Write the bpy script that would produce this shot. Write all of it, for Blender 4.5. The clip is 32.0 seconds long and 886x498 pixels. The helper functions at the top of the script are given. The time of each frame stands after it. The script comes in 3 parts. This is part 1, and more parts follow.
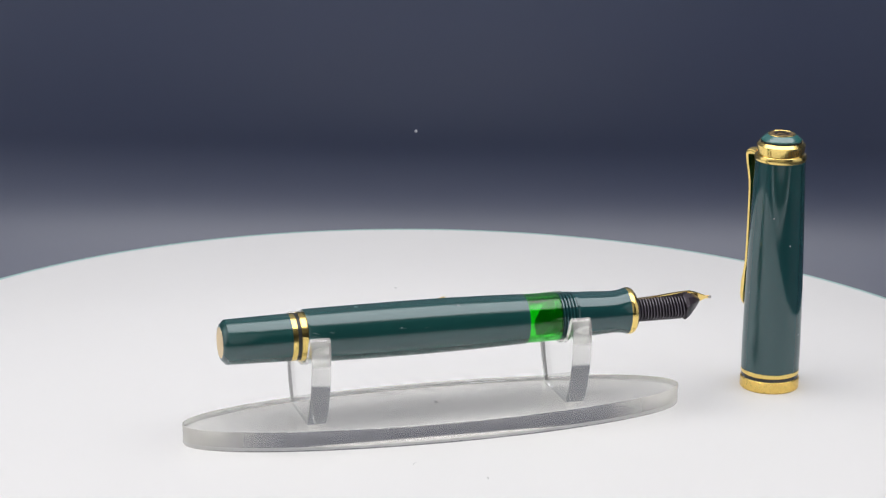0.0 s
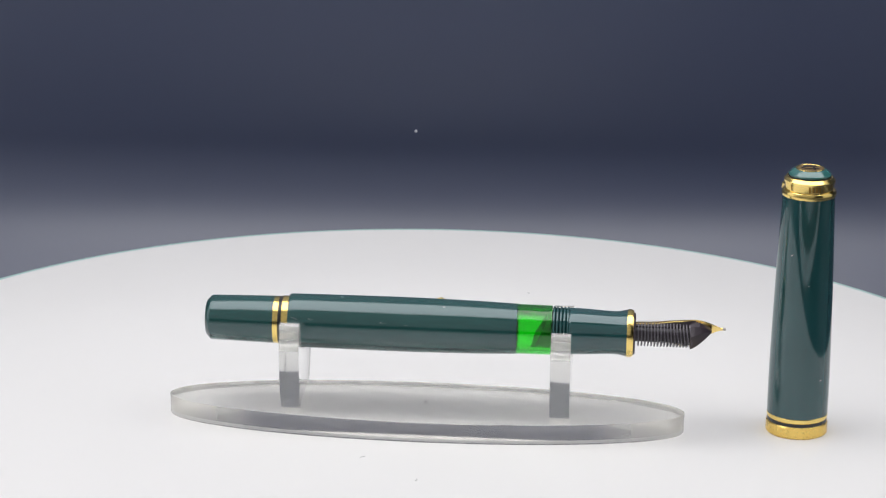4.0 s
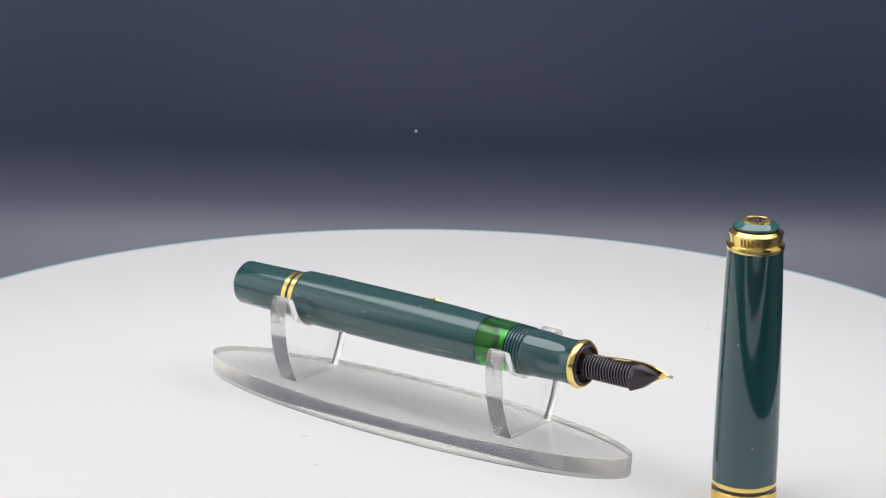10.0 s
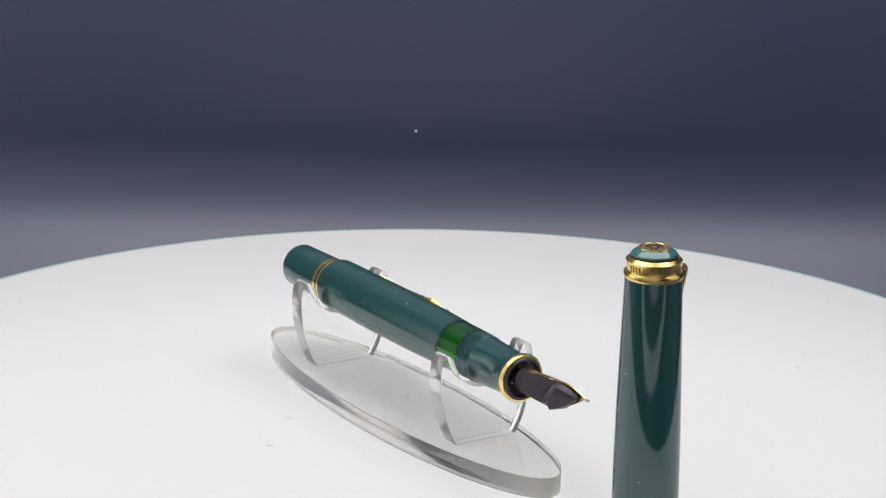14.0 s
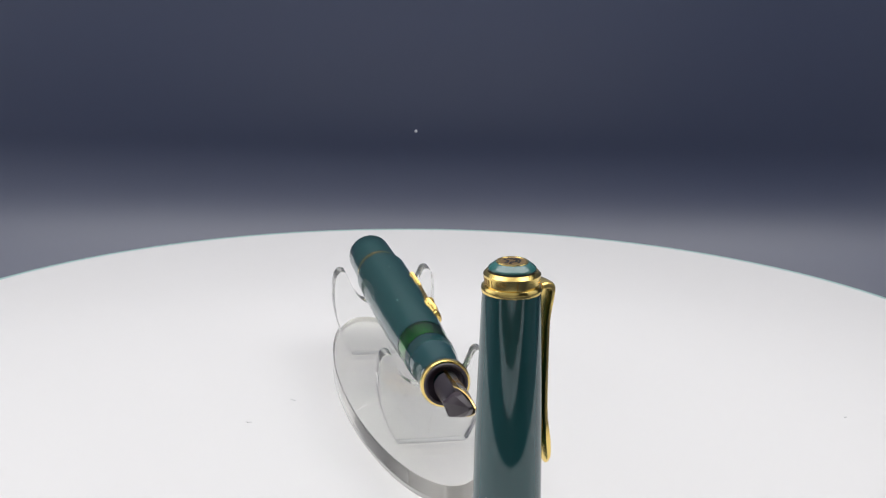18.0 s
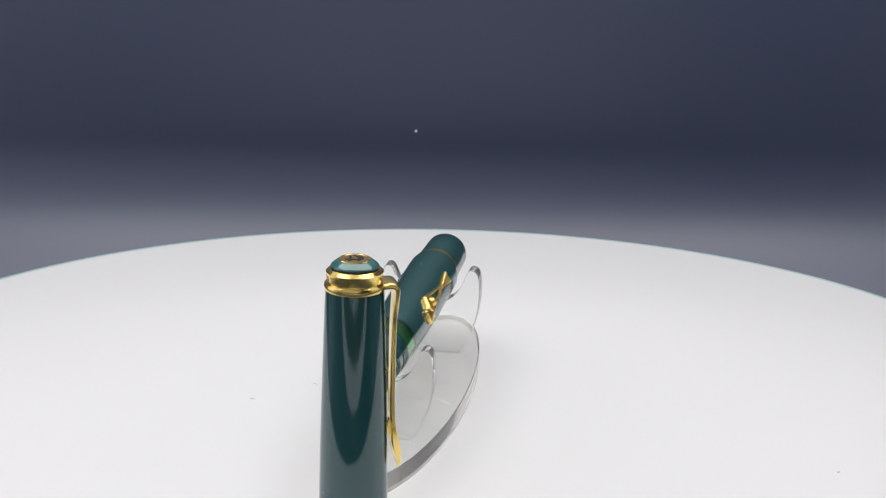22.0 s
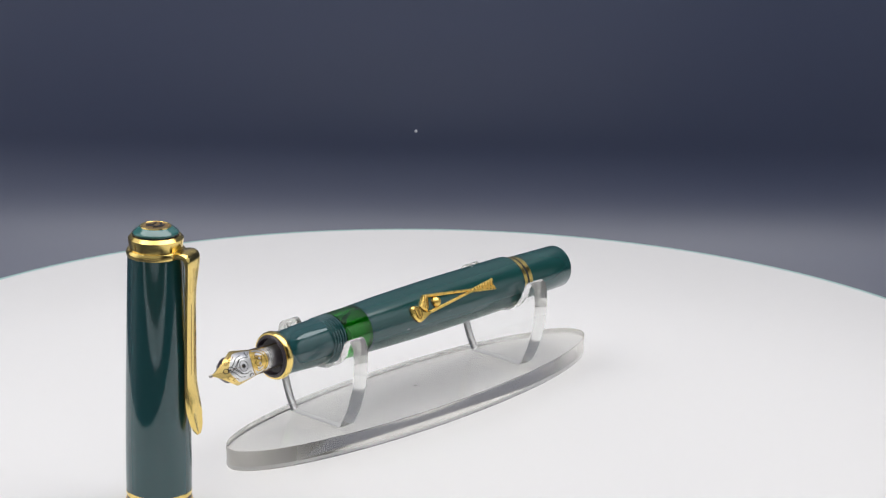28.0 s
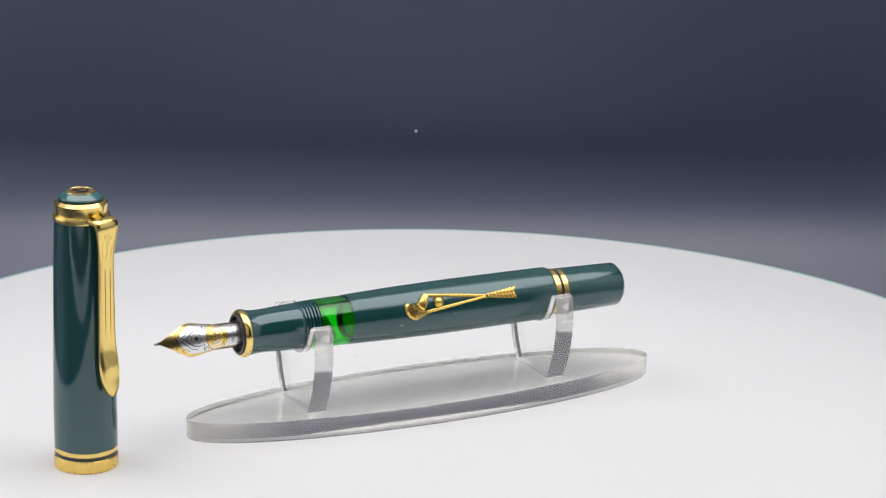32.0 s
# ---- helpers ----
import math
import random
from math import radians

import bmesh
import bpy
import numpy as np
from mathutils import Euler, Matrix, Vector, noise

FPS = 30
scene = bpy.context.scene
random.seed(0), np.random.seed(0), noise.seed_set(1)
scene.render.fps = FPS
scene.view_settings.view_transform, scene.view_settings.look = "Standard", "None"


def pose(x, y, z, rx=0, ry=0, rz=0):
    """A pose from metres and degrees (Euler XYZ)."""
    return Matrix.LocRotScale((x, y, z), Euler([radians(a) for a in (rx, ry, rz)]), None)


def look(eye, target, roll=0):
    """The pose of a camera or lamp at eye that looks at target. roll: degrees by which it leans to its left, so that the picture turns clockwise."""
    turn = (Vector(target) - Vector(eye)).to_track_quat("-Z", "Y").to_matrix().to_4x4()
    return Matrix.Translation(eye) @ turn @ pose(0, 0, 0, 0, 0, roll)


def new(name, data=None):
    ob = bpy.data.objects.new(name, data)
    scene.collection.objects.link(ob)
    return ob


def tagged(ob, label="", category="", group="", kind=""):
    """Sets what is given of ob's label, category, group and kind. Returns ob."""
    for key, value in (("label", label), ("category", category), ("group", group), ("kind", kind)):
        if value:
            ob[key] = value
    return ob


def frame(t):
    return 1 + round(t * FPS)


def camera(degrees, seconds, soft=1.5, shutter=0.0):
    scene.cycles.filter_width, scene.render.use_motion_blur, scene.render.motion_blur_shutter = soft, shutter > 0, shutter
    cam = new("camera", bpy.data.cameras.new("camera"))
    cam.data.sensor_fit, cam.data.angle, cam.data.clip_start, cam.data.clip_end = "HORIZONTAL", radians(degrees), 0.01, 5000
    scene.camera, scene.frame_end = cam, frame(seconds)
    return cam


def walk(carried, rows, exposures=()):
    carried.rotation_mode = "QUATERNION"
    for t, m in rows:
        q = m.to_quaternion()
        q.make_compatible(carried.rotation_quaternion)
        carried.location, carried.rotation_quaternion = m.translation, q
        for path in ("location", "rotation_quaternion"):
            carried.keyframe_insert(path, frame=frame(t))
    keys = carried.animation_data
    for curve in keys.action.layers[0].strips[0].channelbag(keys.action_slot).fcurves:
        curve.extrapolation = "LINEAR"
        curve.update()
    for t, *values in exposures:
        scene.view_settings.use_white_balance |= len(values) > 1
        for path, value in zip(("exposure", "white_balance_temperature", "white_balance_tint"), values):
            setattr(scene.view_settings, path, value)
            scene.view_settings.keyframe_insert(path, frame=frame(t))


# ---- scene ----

# A fountain pen on an acrylic rest and its cap stand on a white turntable disc that turns slowly.
# World: disc axis at the origin, disc top at z = 0, the camera looks towards +y. Lengths below in mm where named so.
MM = 0.001
SECONDS = 32.0

# ---- camera ----
cam = camera(17.683, SECONDS, soft=1.3)
EYE, AIM, ROLL = (0.0, -0.66502, 0.24241), (0.00198, 0.00533, 0.04085), 0.944
walk(cam, [(0.0, look(EYE, AIM, ROLL)), (SECONDS, look(EYE, AIM, ROLL))])


def turn_at(t):
    """The disc's turn in degrees."""
    return math.degrees(0.30273 - 0.09315 * t - 0.00004 * (t - 16) ** 2)


# ---- light ----
world = bpy.data.worlds.new("dim_room")
scene.world = world
world.use_nodes = True
world.node_tree.nodes["Background"].inputs[0].default_value = (0.5, 0.55, 0.65, 1)
world.node_tree.nodes["Background"].inputs[1].default_value = 0.05
scene.view_settings.exposure = 0.0


def softbox_light(name, eye, target, sx, sy, watts, color):
    lamp = bpy.data.lights.new(name, "AREA")
    lamp.shape, lamp.size, lamp.size_y, lamp.energy, lamp.color = "RECTANGLE", sx, sy, watts, color
    ob = new(name, lamp)
    ob.matrix_world = look(eye, target)
    return ob


NEUTRAL = (1.0, 0.992, 0.99)
softbox_light("overhead_light", (0.0, -0.025, 0.70), (0.0, -0.025, 0.0), 1.25, 0.62, 6.8, NEUTRAL)
softbox_light("front_light", (-0.40, -0.98, 0.70), (0.0, 0.0, 0.03), 2.00, 1.15, 2.5, NEUTRAL)
softbox_light("side_light", (-0.60, -0.02, 0.16), (0.0, -0.02, 0.16), 0.36, 0.50, 0.33, NEUTRAL)


# ---- materials ----
def material(name, color, rough=0.5, metal=0.0, transmission=0.0, ior=1.5, coat=0.0, spec=0.5):
    m = bpy.data.materials.new(name)
    m.use_nodes = True
    b = m.node_tree.nodes["Principled BSDF"]
    b.inputs["Base Color"].default_value = (*color, 1)
    b.inputs["Roughness"].default_value = rough
    b.inputs["Metallic"].default_value = metal
    b.inputs["Transmission Weight"].default_value = transmission
    b.inputs["IOR"].default_value = ior
    b.inputs["Coat Weight"].default_value = coat
    b.inputs["Specular IOR Level"].default_value = spec
    return m


def vary(m, scale, amount, rough_amount=0.0, bump=0.0, bump_scale=400.0, coords="Object", detail=6.0):
    """Varies colour, roughness and relief of a material by two scales of noise."""
    nt = m.node_tree
    b = nt.nodes["Principled BSDF"]
    tc = nt.nodes.new("ShaderNodeTexCoord")
    n1 = nt.nodes.new("ShaderNodeTexNoise")
    n1.inputs["Scale"].default_value, n1.inputs["Detail"].default_value = scale, detail
    nt.links.new(tc.outputs[coords], n1.inputs["Vector"])
    base = tuple(b.inputs["Base Color"].default_value)[:3]
    mix = nt.nodes.new("ShaderNodeMix")
    mix.data_type = "RGBA"
    mix.inputs["A"].default_value = (*[c * (1 - amount) for c in base], 1)
    mix.inputs["B"].default_value = (*[min(1, c * (1 + amount)) for c in base], 1)
    nt.links.new(n1.outputs["Fac"], mix.inputs["Factor"])
    nt.links.new(mix.outputs["Result"], b.inputs["Base Color"])
    n2 = nt.nodes.new("ShaderNodeTexNoise")
    n2.inputs["Scale"].default_value, n2.inputs["Detail"].default_value = bump_scale, 4.0
    nt.links.new(tc.outputs[coords], n2.inputs["Vector"])
    if rough_amount:
        r = b.inputs["Roughness"].default_value
        mr = nt.nodes.new("ShaderNodeMapRange")
        mr.inputs["To Min"].default_value, mr.inputs["To Max"].default_value = max(0, r - rough_amount), r + rough_amount
        nt.links.new(n2.outputs["Fac"], mr.inputs["Value"])
        nt.links.new(mr.outputs["Result"], b.inputs["Roughness"])
    if bump:
        bp = nt.nodes.new("ShaderNodeBump")
        bp.inputs["Strength"].default_value, bp.inputs["Distance"].default_value = bump, 0.0002
        nt.links.new(n2.outputs["Fac"], bp.inputs["Height"])
        nt.links.new(bp.outputs["Normal"], b.inputs["Normal"])
    return m


GREEN = vary(material("dark_green_resin", (0.013, 0.066, 0.068), 0.05, ior=1.56, spec=0.95), 60, 0.10, 0.015, 0.0, 900)
GREENSATIN = vary(material("dark_green_worn_resin", (0.011, 0.066, 0.062), 0.15, ior=1.56, spec=0.95), 60, 0.12, 0.04, 0.02, 700)


def streaks(m, fine, strength):
    """Fine polishing lines along the pen's axis."""
    nt = m.node_tree
    tc, mp, n, bp = (nt.nodes.new(k) for k in ("ShaderNodeTexCoord", "ShaderNodeMapping", "ShaderNodeTexNoise", "ShaderNodeBump"))
    mp.inputs["Scale"].default_value = (0.012, 1, 1)
    n.inputs["Scale"].default_value, n.inputs["Detail"].default_value = fine, 4.0
    bp.inputs["Strength"].default_value, bp.inputs["Distance"].default_value = strength, 0.00004
    nt.links.new(tc.outputs["Object"], mp.inputs["Vector"])
    nt.links.new(mp.outputs["Vector"], n.inputs["Vector"])
    nt.links.new(n.outputs["Fac"], bp.inputs["Height"])
    nt.links.new(bp.outputs["Normal"], nt.nodes["Principled BSDF"].inputs["Normal"])


streaks(GREENSATIN, 1400, 0.5)
# the white disc's reflection on the fin edges, put into a paler grey
FINGREY = vary(material("grey_edge_reflection", (0.12, 0.11, 0.135), 0.3), 300, 0.15, 0.05, 0.02, 1500)
for resin in (GREEN, GREENSATIN):
    resin.node_tree.nodes["Principled BSDF"].inputs["Specular Tint"].default_value = (0.86, 0.95, 1.0, 1)
BLACK = vary(material("black_hard_rubber", (0.042, 0.031, 0.042), 0.30), 300, 0.2, 0.05, 0.03, 1500)
DARKRING = material("dark_inlay_and_outline", (0.03, 0.032, 0.032), 0.25)
GOLD = vary(material("polished_gold_plate", (0.96, 0.72, 0.24), 0.18, 1.0), 250, 0.05, 0.04, 0.03, 1200)
GOLDSATIN = vary(material("satin_gold_plate", (0.94, 0.66, 0.19), 0.28, 1.0), 300, 0.08, 0.05, 0.02, 1500)
NIBGOLD = vary(material("polished_nib_gold", (0.95, 0.71, 0.26), 0.22, 1.0), 300, 0.06, 0.04, 0.03, 1500)
GOLDSHADE = material("shaded_gold_line", (0.62, 0.42, 0.12), 0.35, 1.0)
GOLDDARK = material("engraved_gold", (0.30, 0.17, 0.04), 0.45, 1.0)
SILVER = vary(material("rhodium_plate", (0.86, 0.86, 0.87), 0.30, 1.0), 300, 0.06, 0.05, 0.03, 1500)
IRIDIUM = material("iridium_tip_metal", (0.55, 0.52, 0.50), 0.3, 1.0)
BRONZE = vary(material("brown_bronze", (0.60, 0.40, 0.17), 0.35, 1.0), 500, 0.15, 0.05, 0.05, 1500)
ENGRAVED = material("blackened_engraving", (0.02, 0.018, 0.02), 0.5)
CREAM = vary(material("pale_gold_medallion", (0.85, 0.66, 0.38), 0.35, 1.0), 400, 0.05)
DOMETEAL = vary(material("lighter_teal_resin", (0.032, 0.145, 0.138), 0.12, ior=1.56, spec=0.95), 60, 0.1, 0.02, 0.0, 700)
INK = material("green_ink_window_resin", (0.05, 0.80, 0.07), 0.08, transmission=1.0, ior=1.6)
INKDARK = material("dark_green_ink_film", (0.12, 0.30, 0.20), 0.25)
INKPLUG = material("green_plug_plastic", (0.02, 0.40, 0.05), 0.3)
ACRYLIC = vary(material("clear_acrylic", (0.80, 0.80, 0.785), 0.04, transmission=1.0, ior=1.49), 40, 0.012, 0.02, 0.0, 300)
ACRYLICCLEAR = vary(material("clear_thin_acrylic", (0.96, 0.965, 0.96), 0.03, transmission=1.0, ior=1.49), 40, 0.01, 0.02, 0.0, 300)
ACRYLICEDGE = vary(material("polished_acrylic_edge", (0.95, 0.93, 0.88), 0.10, transmission=1.0, ior=1.49), 90, 0.04)
ACRYLICFROST = vary(material("pale_frosted_acrylic", (0.90, 0.90, 0.88), 0.25, transmission=0.45, ior=1.49), 90, 0.06, 0.05, 0.03, 500)

# the tight bends of the oval are hazier than its long sides
def haze_ends(m, start, end, clear, hazy):
    nt = m.node_tree
    tc, xyz, far, mr = (nt.nodes.new(k) for k in ("ShaderNodeTexCoord", "ShaderNodeSeparateXYZ", "ShaderNodeMath", "ShaderNodeMapRange"))
    far.operation = "ABSOLUTE"
    for key, value in (("From Min", start), ("From Max", end), ("To Min", clear), ("To Max", hazy)):
        mr.inputs[key].default_value = value
    nt.links.new(tc.outputs["Object"], xyz.inputs[0])
    nt.links.new(xyz.outputs["X"], far.inputs[0])
    nt.links.new(far.outputs[0], mr.inputs["Value"])
    nt.links.new(mr.outputs["Result"], nt.nodes["Principled BSDF"].inputs["Transmission Weight"])


haze_ends(ACRYLICEDGE, 0.040, 0.061, 0.96, 0.50)
CRADLEEDGE = vary(material("buffed_acrylic_edge", (0.94, 0.94, 0.92), 0.08, transmission=0.86, ior=1.49), 90, 0.04, 0.04, 0.0, 400)
DISCWHITE = vary(material("white_satin_disc", (0.80, 0.79, 0.79), 0.42, spec=0.3), 9, 0.012, 0.05, 0.02, 260)
RIMTEAL = material("sea_green_rim_lacquer", (0.34, 0.52, 0.50), 0.3)
SWEEP = vary(material("navy_satin_backdrop_vinyl", (0.040, 0.052, 0.100), 0.40, spec=0.95), 5, 0.06)
SWEEP.node_tree.nodes["Principled BSDF"].inputs["Specular Tint"].default_value = (0.99, 0.975, 0.985, 1)
TENTWHITE = vary(material("white_tent_fabric", (0.82, 0.82, 0.82), 0.8), 40, 0.02, 0.0, 0.1, 900)
DUSTWHITE = material("white_lint", (0.60, 0.60, 0.63), 0.9)
SCRATCHED = material("pale_scratched_resin", (0.12, 0.17, 0.17), 0.5)
DUSTGREY = material("grey_dust", (0.60, 0.60, 0.60), 0.9)
DUSTDARK = material("dark_bubble", (0.11, 0.11, 0.11), 0.6)
PLINTH = vary(material("grey_turntable_housing", (0.30, 0.30, 0.31), 0.4), 30, 0.05)
TABLEWOOD = vary(material("brown_table_wood", (0.08, 0.05, 0.032), 0.85, spec=0.15), 14, 0.3, 0.1, 0.1, 120)
ROOMWALL = vary(material("grey_room_paint", (0.32, 0.32, 0.33), 0.8), 3, 0.05, 0.0, 0.05, 200)
ROOMFLOOR = vary(material("dark_room_carpet", (0.05, 0.05, 0.055), 0.9), 40, 0.2, 0.0, 0.2, 300)


# ---- mesh helpers (lengths in mm) ----
def finish(bm, sharp=32.0):
    bmesh.ops.recalc_face_normals(bm, faces=bm.faces)
    for f in bm.faces:
        f.smooth = len(f.verts) <= 8
    for e in bm.edges:
        if len(e.link_faces) == 2 and e.calc_face_angle(0) > radians(sharp):
            e.smooth = False


def part(name, bm, mat, parent=None, label="", sharp=32.0, recalc=True, edge=None):
    """Links a bmesh, in mm, as one mesh object under a thing or part."""
    if recalc:
        finish(bm, sharp)
    bmesh.ops.scale(bm, vec=(MM, MM, MM), verts=bm.verts)
    me = bpy.data.meshes.new(name)
    bm.to_mesh(me)
    bm.free()
    me.materials.append(mat)
    if edge is not None:              # a second finish on the narrow faces of a slab
        me.materials.append(edge)
        for f in me.polygons:
            f.material_index = 0 if len(f.vertices) > 8 else 1
    ob = new(name, me)
    if parent is not None:
        ob.parent = parent
    if label:
        ob["label"] = label
    return ob


def lathe(profile, axis="z", segs=72, closed=False):
    """Turns a profile of (along, radius) round an axis. closed: the profile is a loop."""
    bm = bmesh.new()
    rings = []
    for a, r in profile:
        if r < 1e-6:
            rings.append([bm.verts.new((a, 0, 0) if axis == "x" else (0, 0, a))])
            continue
        ring = []
        for k in range(segs):
            c, s = math.cos(2 * math.pi * k / segs) * r, math.sin(2 * math.pi * k / segs) * r
            ring.append(bm.verts.new((a, c, s) if axis == "x" else (c, s, a)))
        rings.append(ring)
    pairs = list(zip(rings, rings[1:])) + ([(rings[-1], rings[0])] if closed else [])
    for p, q in pairs:
        for k in range(segs):
            j = (k + 1) % segs
            if len(p) == 1 and len(q) == 1:
                continue
            if len(p) == 1:
                bm.faces.new((p[0], q[j], q[k]))
            elif len(q) == 1:
                bm.faces.new((p[k], p[j], q[0]))
            else:
                bm.faces.new((p[k], p[j], q[j], q[k]))
    return bm


def prism(outline, lo, hi, place, bevel=0.0):
    """A slab: an outline of (a, b) carried from height lo to hi; place(a, b, h) gives the point."""
    bm = bmesh.new()
    low = [bm.verts.new(place(a, b, lo)) for a, b in outline]
    high = [bm.verts.new(place(a, b, hi)) for a, b in outline]
    n = len(outline)
    bm.faces.new(low)
    bm.faces.new(high)
    for k in range(n):
        bm.faces.new((low[k], low[(k + 1) % n], high[(k + 1) % n], high[k]))
    if bevel:
        bmesh.ops.recalc_face_normals(bm, faces=bm.faces)
        edges = [e for e in bm.edges if e.calc_face_angle(0) > 0.9]
        bmesh.ops.bevel(bm, geom=edges, offset=bevel, segments=2, profile=0.6, affect="EDGES")
    return bm


def spline(points, steps=8, closed=False):
    """A smooth line through points (Catmull-Rom), as a list of tuples."""
    n = len(points)
    out = []
    for i in range(n if closed else n - 1):
        if closed:
            p0, p1, p2, p3 = (points[(i + k) % n] for k in (-1, 0, 1, 2))
        else:
            p0, p1, p2, p3 = points[max(i - 1, 0)], points[i], points[i + 1], points[min(i + 2, n - 1)]
        for s in range(steps):
            u = s / steps
            out.append(tuple(0.5 * (2 * b + (c - a) * u + (2 * a - 5 * b + 4 * c - d) * u * u + (3 * b - a - 3 * c + d) * u ** 3)
                             for a, b, c, d in zip(p0, p1, p2, p3)))
    if not closed:
        out.append(tuple(points[-1]))
    return out


def ribbon(points, width, lo, hi, place, closed=False):
    """A raised or engraved line: a strip along (a, b) points, on a surface that place(a, b, h) gives."""
    bm = bmesh.new()
    n = len(points)
    rows = []
    for i in range(n):
        a = points[(i - 1) % n] if closed or i > 0 else points[i]
        b = points[(i + 1) % n] if closed or i < n - 1 else points[i]
        d = Vector((b[0] - a[0], b[1] - a[1]))
        d = d.normalized() if d.length > 1e-9 else Vector((1, 0))
        w = (width(i / max(1, n - 1)) if callable(width) else width) / 2
        x, y = points[i][0], points[i][1]
        l, r = (x - d.y * w, y + d.x * w), (x + d.y * w, y - d.x * w)
        rows.append([bm.verts.new(place(*l, lo)), bm.verts.new(place(*l, hi)), bm.verts.new(place(*r, hi)), bm.verts.new(place(*r, lo))])
    for i in range(n if closed else n - 1):
        p, q = rows[i], rows[(i + 1) % n]
        for k in range(4):
            bm.faces.new((p[k], p[(k + 1) % 4], q[(k + 1) % 4], q[k]))
    if not closed:
        bm.faces.new(rows[0])
        bm.faces.new(rows[-1])
    return bm


def circle(x, y, r, n=28, squash=1.0):
    return [(x + r * math.cos(2 * math.pi * k / n), y + r * squash * math.sin(2 * math.pi * k / n)) for k in range(n)]


def box(x0, x1, y0, y1, z0, z1, bevel=0.0):
    return prism([(x0, y0), (x1, y0), (x1, y1), (x0, y1)], z0, z1, lambda a, b, h: (a, b, h), bevel)


# ---- setting ----
TABLE = -51.0
COVE = 196.5


def build_setting():
    # the vinyl sweep: flat on the table, a gentle ramp, a tighter cove, then upright
    prof = [(-366.0, TABLE), (COVE, TABLE)]
    slope, lean = radians(42.0), radians(86.0)
    for k in range(1, 13):
        a = slope * k / 12
        prof.append((COVE + 40.0 * math.sin(a), TABLE + 40.0 * (1 - math.cos(a))))
    y, z = prof[-1]
    foot = (y + 16.0 * math.cos(slope), z + 16.0 * math.sin(slope))
    prof.append(foot)
    for k in range(1, 19):
        a = slope + (lean - slope) * k / 18
        prof.append((foot[0] + 50.0 * (math.sin(a) - math.sin(slope)), foot[1] + 50.0 * (math.cos(slope) - math.cos(a))))
    prof.append((prof[-1][0] + (640.0 - prof[-1][1]) / math.tan(lean), 640.0))
    bm = bmesh.new()
    rows = []
    for y, z in prof:
        rows.append([bm.verts.new((x, y, z)) for x in (-800, 800)])
    for p, q in zip(rows, rows[1:]):
        bm.faces.new((p[0], p[1], q[1], q[0]))
    finish(bm, 60)
    up = [f for f in bm.faces][0]
    if up.normal.z < 0:
        bmesh.ops.reverse_faces(bm, faces=bm.faces)
    bmesh.ops.solidify(bm, geom=bm.faces[:], thickness=-1.2)
    for f in bm.faces:
        f.smooth = True
    sweep = part("backdrop", bm, SWEEP, recalc=False)
    tagged(sweep, "dark navy satin vinyl backdrop curving up behind the turntable", "backdrop", kind="structure")

    table = new("table")
    tagged(table, "brown wooden table under the vinyl backdrop", "table")
    part("tabletop", box(-850, 850, -920, 420, TABLE - 30, TABLE - 1.5, 2), TABLEWOOD, table)
    for x in (-800, 800):
        for y in (-870, 370):
            part("leg", box(x - 25, x + 25, y - 25, y + 25, -830, TABLE - 30), TABLEWOOD, table)

    tent = new("photo_tent")
    tagged(tent, "white fabric photo tent open towards the camera", "photo tent")
    part("side_panel", box(-687, -680, -430, 310, TABLE, 720), TENTWHITE, tent)
    part("side_panel", box(680, 687, -430, 120, TABLE, 720), TENTWHITE, tent)
    part("top_panel", box(-680, 680, -430, 310, 715, 722), TENTWHITE, tent)
    # unseen white strips, added to mirror pale lobes in the cap
    for y0, y1 in ((-420, -368), (-900, -515)):
        part("front_flap", box(-680, 680, y0, y1, TABLE - 1, TABLE + 1.5), TENTWHITE, tent, "white reflector strip added on the table")

    floor = part("floor", box(-2000, 2000, -2200, 1800, -850, -830), ROOMFLOOR)
    tagged(floor, "dark carpeted room floor", "floor", kind="structure")
    ceiling = part("ceiling", box(-2000, 2000, -2200, 1800, 1600, 1620), ROOMWALL)
    tagged(ceiling, "plain grey room ceiling", "ceiling", kind="structure")
    for nm, b in (("wall_north", (-2000, 2000, 1800, 1900)), ("wall_south", (-2000, 2000, -2300, -2200)),
                  ("wall_east", (2000, 2100, -2200, 1800)), ("wall_west", (-2100, -2000, -2200, 1800))):
        tagged(part(nm, box(*b, -850, 1620), ROOMWALL), "plain dim grey room wall", "wall", kind="structure")


